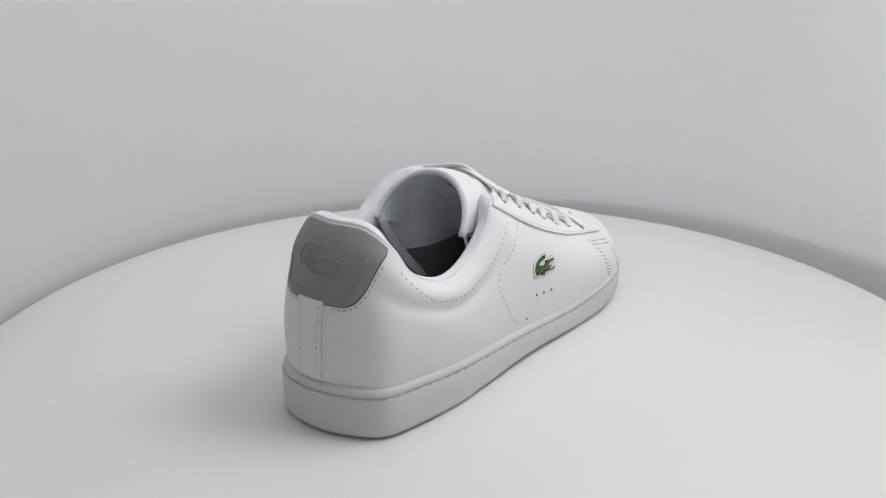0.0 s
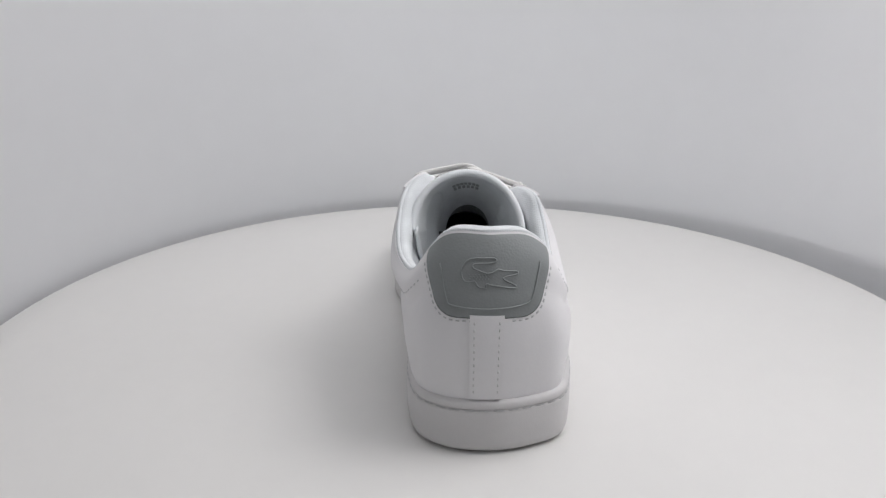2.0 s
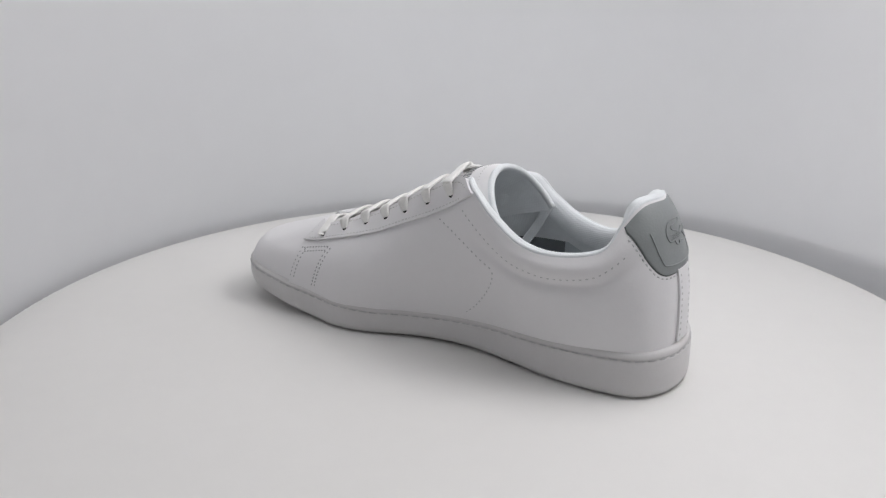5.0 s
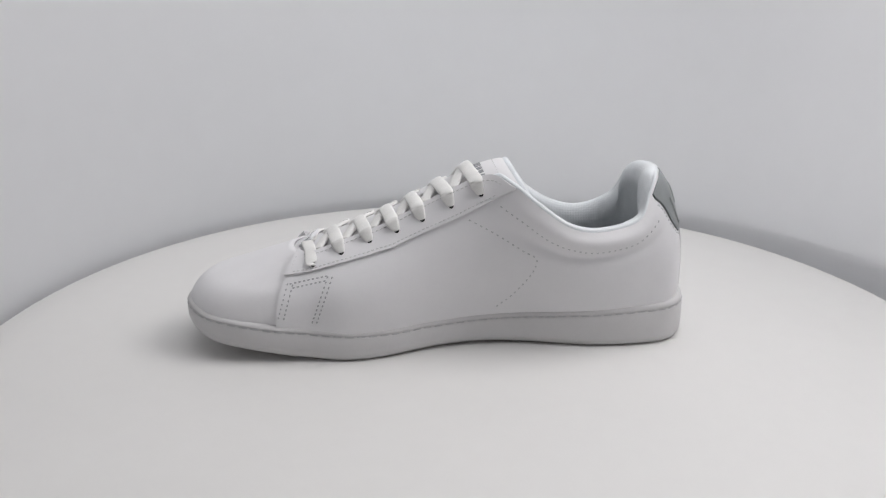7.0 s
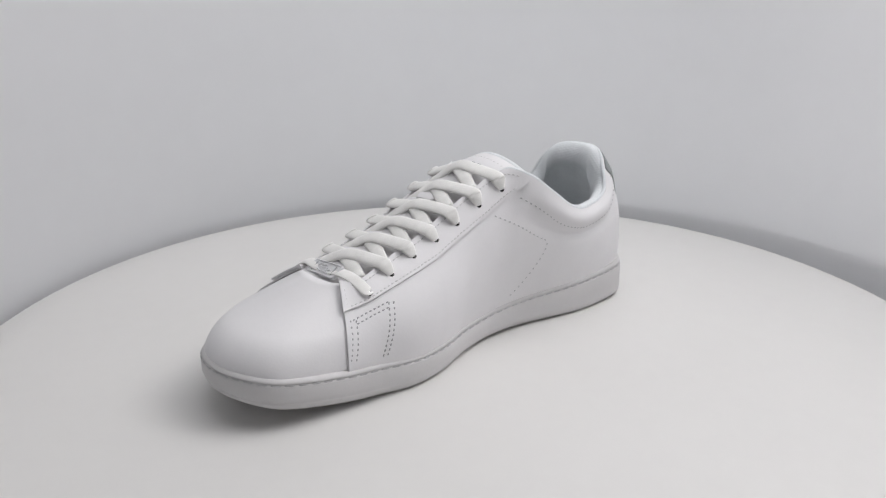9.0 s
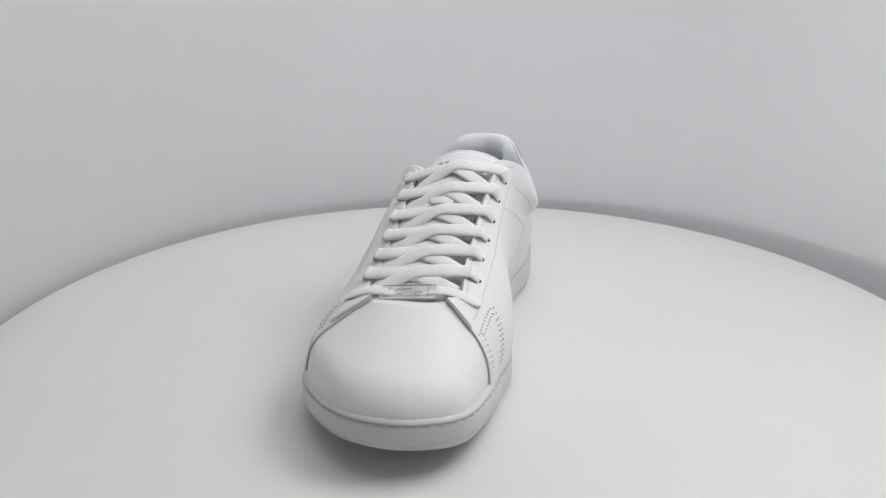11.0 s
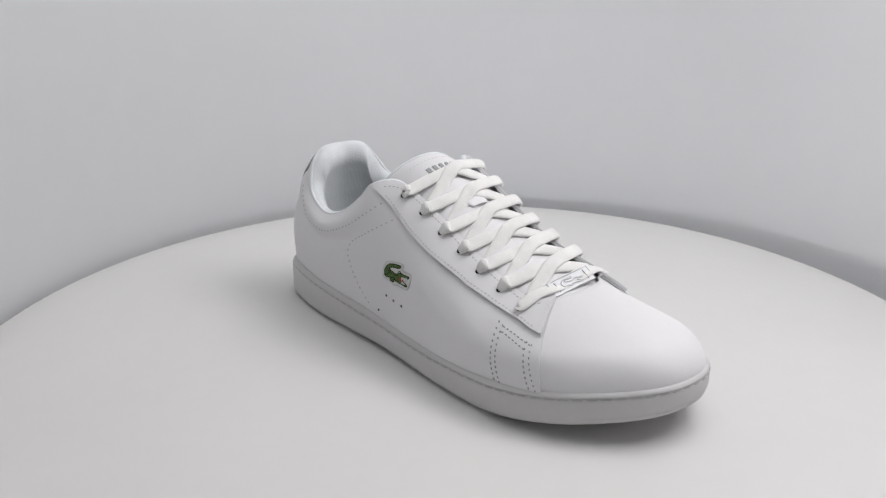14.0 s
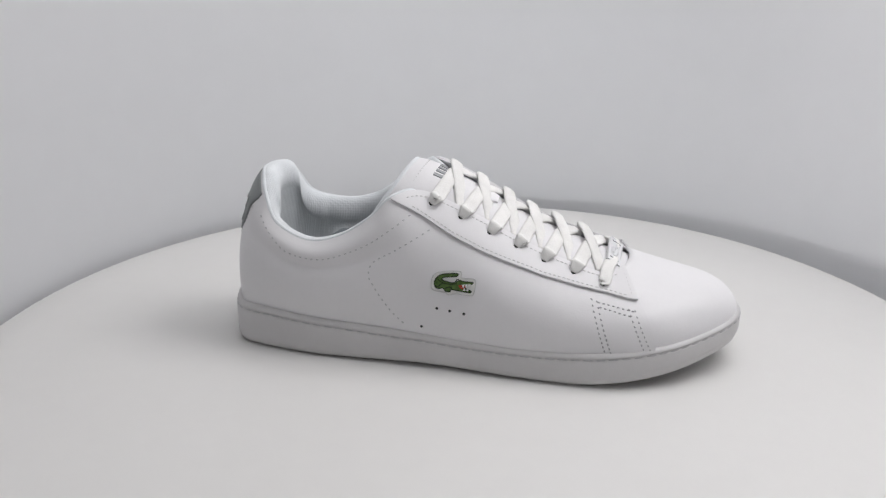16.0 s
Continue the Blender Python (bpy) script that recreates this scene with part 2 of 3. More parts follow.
def overlay(tree, loop, way, off, thick, step):
    """A flat-cut piece of the given outline, laid on the upper from the given direction."""
    way = Vector(way).normalized()
    ax = Vector((1, 0, 0)) if abs(way.x) < 0.8 else Vector((0, 1, 0))
    ay = way.cross(ax).normalized()
    ax = ay.cross(way).normalized()
    flat = []
    for a, b in zip(loop, loop[1:] + loop[:1]):
        a, b = Vector(a), Vector(b)
        k = max(1, int((b - a).length / step))
        for j in range(k):
            c = a.lerp(b, j / k)
            flat.append(Vector((c.dot(ax), c.dot(ay))))
    nb = len(flat)
    lo = Vector((min(p.x for p in flat), min(p.y for p in flat)))
    hi = Vector((max(p.x for p in flat), max(p.y for p in flat)))

    def inside(p):
        c = False
        for a, b in zip(flat[:nb], flat[1:nb] + flat[:1]):
            if (a.y > p.y) != (b.y > p.y) and p.x < (b.x - a.x) * (p.y - a.y) / (b.y - a.y) + a.x:
                c = not c
        return c

    pts = list(flat)
    y = lo.y + step / 2
    while y < hi.y:
        x = lo.x + step / 2
        while x < hi.x:
            q = Vector((x, y))
            if inside(q) and min((q - f).length for f in flat) > step * 0.45:
                pts.append(q)
            x += step
        y += step
    v2, _, f2, _, _, _ = delaunay_2d_cdt(pts, [], [list(range(nb))], 1, 1e-5)
    verts, under = [], []
    for q in v2:
        hit, n = drop(tree, ax * q.x + ay * q.y, way)
        verts.append(hit + n * off)
        under.append(hit + n * (off - thick))
    m = len(verts)
    faces = [tuple(f) for f in f2] + [tuple(i + m for i in f) for f in f2]
    count = {}
    for f in f2:
        for a, b in zip(f, f[1:] + f[:1]):
            count[frozenset((a, b))] = count.get(frozenset((a, b)), 0) + 1
    for e, c in count.items():
        if c == 1:
            a, b = tuple(e)
            faces.append((a, b, b + m, a + m))
    return verts + under, faces


def rounded(points, n=6):
    """A closed smooth line through a few corner points."""
    pts, out = [Vector(p) for p in points], []
    m = len(pts)
    for i in range(m):
        p0, p1, p2, p3 = (pts[(i + k) % m] for k in (-1, 0, 1, 2))
        for j in range(n):
            f = j / n
            out.append(p1 + 0.5 * f * (p2 - p0 + f * (2 * p0 - 5 * p1 + 4 * p2 - p3 + f * (3 * (p1 - p2) + p3 - p0))))
    return out


def along(points, n=8):
    """An open smooth line through a few points."""
    pts = [Vector(p) for p in points]
    pts = [2 * pts[0] - pts[1]] + pts + [2 * pts[-1] - pts[-2]]
    out = []
    for p0, p1, p2, p3 in zip(pts, pts[1:], pts[2:], pts[3:]):
        for j in range(n):
            f = j / n
            out.append(p1 + 0.5 * f * (p2 - p0 + f * (2 * p0 - 5 * p1 + 4 * p2 - p3 + f * (3 * (p1 - p2) + p3 - p0))))
    return out + [pts[-2]]


def even(path, gap):
    """Points at even gaps along a line, each with its direction."""
    path = [Vector(p) for p in path]
    out, left = [], gap / 2
    for a, b in zip(path, path[1:]):
        d = (b - a).length
        while left < d:
            out.append((a.lerp(b, left / d), (b - a).normalized()))
            left += gap
        left -= d
    return out


def stitch_mesh(spots, length, width, height):
    """Short raised stitches: each spot is a place, a direction and a normal."""
    verts, faces = [], []
    for p, d, n in spots:
        d = (d - n * d.dot(n)).normalized()
        s = n.cross(d)
        k = len(verts)
        for f, h in ((-0.5, -0.3), (-0.3, 1.0), (0.3, 1.0), (0.5, -0.3)):
            for g in (-0.5, 0.5):
                verts.append(p + d * f * length + s * g * width * (0.8 if h > 0 else 1) + n * h * height)
        faces += [(k, k + 1, k + 3, k + 2), (k + 2, k + 3, k + 5, k + 4), (k + 4, k + 5, k + 7, k + 6), (k, k + 2, k + 4, k + 6), (k + 1, k + 7, k + 5, k + 3)]
    return verts, faces


# ---------------------------------------------------------------- the place
def build_place():
    # round turntable with a softened rim
    r, edge = 0.29525, 0.0025
    prof = [(0.0, 0.0)] + [(r * k / 12, 0.0) for k in range(1, 12)] + [(r - edge, 0.0), (r - edge * 0.3, -edge * 0.3), (r, -edge), (r, -0.017), (r - edge, -0.02), (0.03, -0.02)]
    n, verts, faces = 192, [], []
    for a, z in prof:
        for k in range(n):
            w = 2 * math.pi * k / n
            verts.append((a * math.cos(w), a * math.sin(w), z))
    faces = grid_faces(len(prof), n, True) + [tuple(range((len(prof) - 1) * n, len(prof) * n))]
    table = tagged(new("turntable"), "round white laminate turntable slowly turning under the shoe", "turntable")
    table.location = (0.0018, -0.0041, -0.0020)
    top = link_mesh("table_disc", verts, faces, TABLE)
    top.data.set_sharp_from_angle(angle=radians(40))
    top.parent = table
    cv, cf = tube([(0, 0, -0.117), (0, 0, -0.07), (0, 0, -0.0202)], 0.05, 40)
    leg = link_mesh("pedestal", cv, cf, TABLE)
    leg.data.set_sharp_from_angle(angle=radians(40))
    leg.parent = table

    # seamless backdrop: a low wall of diffuser cloth bent round behind the turntable, its sides opening out beside the camera
    n, left, right, deep = 72, 0.303, 0.350, 0.324
    flare = [(0.47, -0.95), (0.46, -0.62), (0.42, -0.42), (0.32, -0.26), (0.16, -0.13), (0.05, -0.045)]
    plan = [(right + x, y) for x, y in flare]
    for k in range(n + 1):
        w = math.pi * k / n
        plan.append(((right if w < math.pi / 2 else left) * math.cos(w), deep * math.sin(w)))
    plan += [(-left - x, y) for x, y in flare[::-1]]
    m, heights = len(plan), (-0.12, -0.05, 0.0, 0.1, 0.2, 0.3, 0.42)
    verts = [(x, y, z) for z in heights for x, y in plan]
    wall = link_mesh("backdrop", verts, grid_faces(len(heights), m), CLOTH)
    wall.data.set_sharp_from_angle(angle=radians(50))
    tagged(wall, "seamless white translucent cloth backdrop bent round behind the turntable", "backdrop", kind="structure")
    # added strip just outside the foot of the cloth, cutting panel light for a dark band
    arc, hem = plan[2:-2], []
    for i, p in enumerate(arc):
        a, b = Vector(arc[max(i - 1, 0)]), Vector(arc[min(i + 1, len(arc) - 1)])
        d = (b - a).normalized()
        hem.append((p[0] + d.y * 0.003, p[1] - d.x * 0.003))
    verts = [(x, y, z) for z in (-0.118, -0.06, -0.002) for x, y in hem]
    foot = link_mesh("light_baffle", verts, grid_faces(3, len(hem)), CLOTH)
    tagged(foot, "unseen cloth strip added behind the backdrop's foot to dim it below the turntable", "hem", kind="structure")
    # the cloth photo tent that closes the place
    x0, x1, y0, y1, z0, z1, h = -0.90, 0.95, -1.0, 0.66, -0.119, 1.02, 0.006
    for name, lo, hi, mat, label in (
            ("floor", (x0, y0, z0 - h), (x1, y1, z0), PAPER, "white paper floor below the turntable"),
            ("ceiling", (x0, y0, z1), (x1, y1, z1 + h), TENT, "white cloth ceiling of the photo tent"),
            ("wall_north", (x0, y1, z0), (x1, y1 + h, z1), TENT, "white cloth back of the photo tent"),
            # added out of view: stands for the open, dim front side
            ("wall_south", (x0, y0 - h, z0), (x1, y0, z1), DIM, "unseen grey wall added across the tent's open front to weaken front fill"),
            ("wall_east", (x1, y0, z0), (x1 + h, y1, z1), TENT, "white cloth side of the photo tent"),
            ("wall_west", (x0 - h, y0, z0), (x0, y1, z1), TENT, "white cloth side of the photo tent")):
        verts = [(x, y, z) for z in (lo[2], hi[2]) for x, y in ((lo[0], lo[1]), (hi[0], lo[1]), (hi[0], hi[1]), (lo[0], hi[1]))]
        slab = link_mesh(name, verts, [(0, 1, 2, 3), (4, 5, 6, 7), (0, 1, 5, 4), (1, 2, 6, 5), (2, 3, 7, 6), (3, 0, 4, 7)], mat, smooth=False)
        tagged(slab, label, name.split("_")[0], kind="structure")
    return table


turntable = build_place()


# ---------------------------------------------------------------- the shoe
shoe = tagged(new("sneaker"), "white leather low-top sneaker with grey heel tab and white laces", "sneaker")
SKIN0, SKIN1 = skin(0.0), skin(1.2)


def build_sole():
    ss = np.linspace(0, N, 257)[:-1]
    o, n = outline(ss), outward(ss)
    x = o[:, 0]
    toe = np.clip((x - 75) / 95, 0, 1)
    spring, flare = 13.4 * toe ** 1.35 - 2.08, 2.6 * toe ** 1.5
    arch = 1.4 * np.exp(-((x + 10) / 40) ** 2)
    top = sole_top(x)
    groove = top - np.interp(x, [-148, -110, -60, 0, 60, 110, 170], [4.3, 4.2, 4.2, 4.0, 3.6, 3.2, 3.0])
    low = spring + arch
    rings = [(low + 0.0, 11.0 + flare), (low + 0.0, 5.0 + flare), (low + 0.7, 2.5 + flare), (low + 2.0, 0.9 + 0.92 * flare), (low + 3.9, 0.15 + 0.55 * flare), (low + 5.2, 0.05 + 0.40 * flare), (low + 5.5, 0.05 + 0.25 * toe + 0.38 * flare), (low + 5.8, 0.05 + 0.36 * flare),
             (low + (groove - low) * 0.5, 0.0 + 0.12 * flare), (groove - 1.2, 0.1 + 0.05 * flare), (groove - 0.6, 0.4 + 0 * x), (groove, 1.1 + 0 * x), (groove + 0.5, 0.7 + 0 * x),
             (groove + 1.1, 0.6 + 0 * x), (top - 1.3, 1.1 + 0 * x), (top - 0.6, 1.8 + 0 * x), (top - 0.15, 2.8 + 0 * x), (top + 0.15, 4.0 + 0 * x), (top + 0.3, 6.0 + 0 * x), (top + 0.3, 10.0 + 0 * x), (top - 3.0, 12 + 0 * x)]
    verts = []
    for z, inset in rings:
        p = o - n * np.asarray(inset)[:, None]
        verts += [(a, b, c) for (a, b), c in zip(p, z)]
    m = len(ss)
    faces = grid_faces(len(rings), m, True) + [tuple(range(m)), tuple(range((len(rings) - 1) * m, len(rings) * m))]
    sole = part("sole", verts, faces, RUBBER, shoe, "smooth white rubber cup sole", sharp=60)
    path = [(a, b, c) for (a, b), c in zip(o - n * 0.55, groove)]
    spots = []
    for p, d in even(path + path[:1], 7.0):
        side = Vector((d.y, -d.x, 0)).normalized()
        if side.dot(p - Vector((10, -10, p.z))) < 0:
            side = -side
        spots.append((p, d, side))
    part("sole_stitching", *stitch_mesh(spots, 5.0, 0.6, 0.35), THREAD, sole, "grey thread sewn along the sole groove")
    return sole


def edge_lateral(s):
    """Height on the last of the lower edge of the outer lace stay."""
    return stay_edge(s, [-33.5, -16, 4.3, 20.8, 37, 56.3, 75.2, 93.8, 107.2], [95, 86, 74.8, 67.4, 61.1, 54.5, 49.8, 46.3, 43.8])


def edge_medial(s):
    return stay_edge(s, [-31, -14.6, 5.2, 25.2, 41.8, 58.5, 78.6, 92, 106.2], [100, 90, 80.1, 71.3, 63.7, 58.4, 52.8, 49.4, 46.8])


def stay_edge(s, xs, zs):
    v = np.linspace(0.2, 1, 200)
    p = upper(np.full(200, s), v, np.zeros(200))
    z = np.interp(p[:, 0], xs, zs)
    i = int(np.argmax(p[:, 2] > z))
    return float(v[i]) if p[i, 2] > z[i] else 1.0


def build_upper():
    part("vamp", *sheet(12.7, 19.5, lambda s: 0.0, lambda s: 1.0, 0.0, 90, 34, 1.6), LEATHER, shoe, "smooth white leather toe")
    part("quarter", *sheet(0.0, 13.12, lambda s: 0.0, lambda s: 1.0, 1.2, 170, 34, 1.0, end=13.12, lift=0.3, skew=0.30), LEATHER, shoe, "white leather outer side", sharp=50)
    part("quarter", *sheet(19.16, 32.0, lambda s: 0.0, lambda s: 1.0, 1.2, 170, 34, 1.0, end=19.16, lift=0.3), LEATHER, shoe, "white leather inner side", sharp=50)
    part("lace_stay", *sheet(6.97, 13.16, edge_lateral, lambda s: 1.0, 2.8, 130, 18, 1.4, end=13.16, lift=0.5), LEATHER, shoe, "white leather lace stay", sharp=50)
    part("lace_stay", *sheet(19.12, 25.06, edge_medial, lambda s: 1.0, 2.8, 130, 18, 1.4, end=19.12, lift=0.5), LEATHER, shoe, "white leather lace stay", sharp=50)


def build_lining():
    ss = np.linspace(22.3, 41.7, 190)
    tuck = np.clip(np.maximum(ss - 39.6, 24.4 - ss) / 0.6, 0, 1)
    ss = ss % N
    t = spline(TOP_LATERAL + TOP_MEDIAL, ss) - np.stack([0 * tuck, 0 * tuck, 5 * tuck], -1)
    n = outward(ss)
    deep = np.where(np.abs(t[:, 0] + 112) < 14, 7.5, 6.0)
    rows = [(-0.9, -1.2), (-0.6, 0.5), (0.6, 1.6), (2.4, 2.2), (4.2, 1.6), (5.8, -0.4), (7.0, -3.2), (7.7, -7), (7.5, -11), (6.3, -14.5), (5.2, -16)]
    verts = []
    for d, dz in rows:
        k = deep / 6.0
        verts += [(a - p * d * kk, b - q * d * kk, c + dz) for (a, b, c), (p, q), kk in zip(t, n, k)]
    base = outline(ss) - n * 9

    def ring(z, f):
        return [(a * f + (u - p * 6) * (1 - f), b * f + (w - q * 6) * (1 - f), h) for (a, b), (u, w, _), (p, q), h in zip(base, t, n, z)]

    seam = np.interp(t[:, 0], [-112, -84], [36.0, 56.0])
    seam = np.minimum(seam, t[:, 2] - 19)
    verts += ring(seam, 0.25)
    part("collar_lining", verts, grid_faces(len(rows) + 1, len(ss)), LINING, shoe, "pale blue-grey mesh lining of the padded collar")
    walls = np.array([ring(seam, 0.25), ring(0.45 * seam + 18, 0.5), ring(0 * seam + 29, 1.0)])
    run = np.linspace(22.3, 41.7, 190)
    # side pieces darker than the heel, partly for the shade they lie in
    for name, a, b, mat, label in (("quarter_lining", 22.0, 26.0, DARK_LINING, "charcoal textile lining of the inner side, darkened for shade"),
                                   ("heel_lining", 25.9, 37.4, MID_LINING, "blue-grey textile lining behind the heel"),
                                   ("quarter_lining", 37.3, 42.0, DARK_LINING, "charcoal textile lining of the outer side, darkened for shade")):
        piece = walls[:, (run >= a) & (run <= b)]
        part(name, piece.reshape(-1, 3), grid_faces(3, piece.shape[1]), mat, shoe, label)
    # ribbed binding on the collar's outer lip
    path = [(a - p * 0.2, bb - q * 0.2, c + 0.6) for (a, bb, c), (p, q) in zip(t, n)]
    path = [p for p, d in even([p for p, k in zip(path, tuck) if k < 0.05], 0.75)]
    verts, faces = tube(path, 1.2, 8)
    for i, p in enumerate(path):
        if i % 2:
            for k in range(8):
                verts[8 * i + k] = p + (verts[8 * i + k] - p) * 1.22
    part("collar_binding", verts, faces, LINING, shoe, "ribbed white textile binding")
    # dark inside of the front half, cavity shade partly in its colour
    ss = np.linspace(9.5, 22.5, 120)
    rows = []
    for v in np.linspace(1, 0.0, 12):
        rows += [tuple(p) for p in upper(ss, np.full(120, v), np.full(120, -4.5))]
    part("vamp_lining", rows, grid_faces(12, 120), DARK_LINING, shoe, "charcoal textile lining, darkened for shade")
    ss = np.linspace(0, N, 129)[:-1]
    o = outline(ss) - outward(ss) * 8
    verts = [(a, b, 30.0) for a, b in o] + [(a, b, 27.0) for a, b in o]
    part("insole", verts, [tuple(range(128)), tuple(range(128, 256))] + grid_faces(2, 128, True), DARK_LINING, shoe, "charcoal insole, darkened for shade")


TONGUE_X = [108, 96, 80, 60, 40, 18, -4, -16, -23, -26.5, -28]
TONGUE_Z = [54.6, 58.0, 63.0, 70.5, 79, 91.5, 103.5, 108.3, 110, 110.2, 110]
TONGUE_W = [26, 26.5, 27, 28, 29, 30, 31, 32, 32.5, 32.5, 32.5]
TONGUE_D = [7, 8, 10, 13, 16, 20, 25, 28, 29, 29, 29]


def tongue_point(x, a, down=0.0):
    """A point of the tongue: x along it, a the turn from its ridge, down below its outer face. The wings sweep back."""
    f = np.array(TONGUE_X[::-1])
    z, w, d = (np.interp(x, f, np.array(k[::-1], float)) for k in (TONGUE_Z, TONGUE_W, TONGUE_D))
    yc = np.interp(x, [-30, 20, 100], [-1.5, -6, -6.5])
    back = np.interp(x, [-30, 20], [20.0, 0.0]) * (1 - math.cos(a))
    return Vector((x - back + 0.35 * down, yc + (w - down) * math.sin(a), z - 0.94 * down - d * (1 - math.cos(a))))


def pad(x):
    return float(np.interp(x, [-28, -24, -4, 20, 60, 110], [2.6, 4.5, 10.0, 15.5, 12.0, 3.0]))


def tongue_shell(xs, top, low, cols=22):
    """A closed piece of the tongue between two depths."""
    aa, verts = np.linspace(-1.57, 1.57, cols), []
    for x in xs:
        verts += [tongue_point(x, a, top(x)) for a in aa] + [tongue_point(x, a, low(x)) for a in aa[::-1]]
    m = len(xs)
    faces = grid_faces(m, 2 * cols, True)
    for base in (0, (m - 1) * 2 * cols):
        faces += [(base + k, base + k + 1, base + 2 * cols - 2 - k, base + 2 * cols - 1 - k) for k in range(cols - 1)]
    return verts, faces


def build_tongue():
    xs = [float(v) for v in np.linspace(108, -28, 40)]
    tongue = part("tongue", *tongue_shell(xs, lambda x: 0.0, lambda x: 1.2), LEATHER, shoe, "padded white leather tongue", sharp=50)
    xs = [float(v) for v in np.linspace(24, -27.6, 24)]
    part("tongue_lining", *tongue_shell(xs, lambda x: 1.2, pad), LINING, tongue, "pale mesh lining under the tongue", sharp=60)
    # deeper piece coloured dark to stand for the shade under the tongue
    xs = [float(v) for v in np.linspace(104, 24.2, 24)]
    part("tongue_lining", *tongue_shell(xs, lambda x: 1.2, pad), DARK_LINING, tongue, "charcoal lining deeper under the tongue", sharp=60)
    rim = [tongue_point(-28.2, a, 1.4) for a in np.linspace(-1.57, 1.57, 40)]
    part("tongue_binding", *tube(rim, 2.1, 10), LINING, tongue, "pale textile binding round the tongue's end")
    # elastic straps that hold the tongue, inside the shoe
    for side, y0 in ((-1, -33.0), (1, 27.0)):
        line = along([Vector((-44, y0, 80)), Vector((-37, y0 + side * -1.5, 66)), Vector((-28, y0 + side * -5, 52)), Vector((-16, y0 + side * -10, 36))], 6)
        part("tongue_strap", *ribbon(line, [Vector((-0.5, -side, 0.2)).normalized()] * len(line), 5.5, 1.2), LINING, tongue, "pale elastic strap holding the tongue")
    return tongue


# eyelets, from the collar to the toe
ROW_X = [-10, 7.3, 24.2, 39.5, 55.6, 72.5, 89.2]
LAT_Y = [-37.2, -37.2, -37.7, -37, -38, -38.6, -40.8]
MED_Y = [26.1, 25.1, 25, 24.7, 24.6, 26.2, 28.7]


def ribbon(path, ups, width, thick, neck=1.0, both=False):
    """A flat lace along a line; ups are the directions of its upper face."""
    verts, prof = [], [(-0.5, 0), (-0.46, 0.28), (-0.33, 0.46), (-0.12, 0.55), (0.12, 0.55), (0.33, 0.46), (0.46, 0.28), (0.5, 0), (0.42, -0.4), (-0.42, -0.4)]
    n = len(path)
    for i, p in enumerate(path):
        t = (path[min(i + 1, n - 1)] - path[max(i - 1, 0)]).normalized()
        side = t.cross(ups[i]).normalized()
        up = side.cross(t).normalized()
        for a, b in prof:
            grow = min(1.0, neck + (1 - neck) * (7.0 * min(i, n - 1 - i) if both else 2.9 * i) / n)
            verts.append(p + side * a * width * grow + up * b * thick * (0.4 + 0.6 * grow))
    k = len(prof)
    return verts, grid_faces(n, k, True) + [tuple(range(k)), tuple(range((n - 1) * k, n * k))]


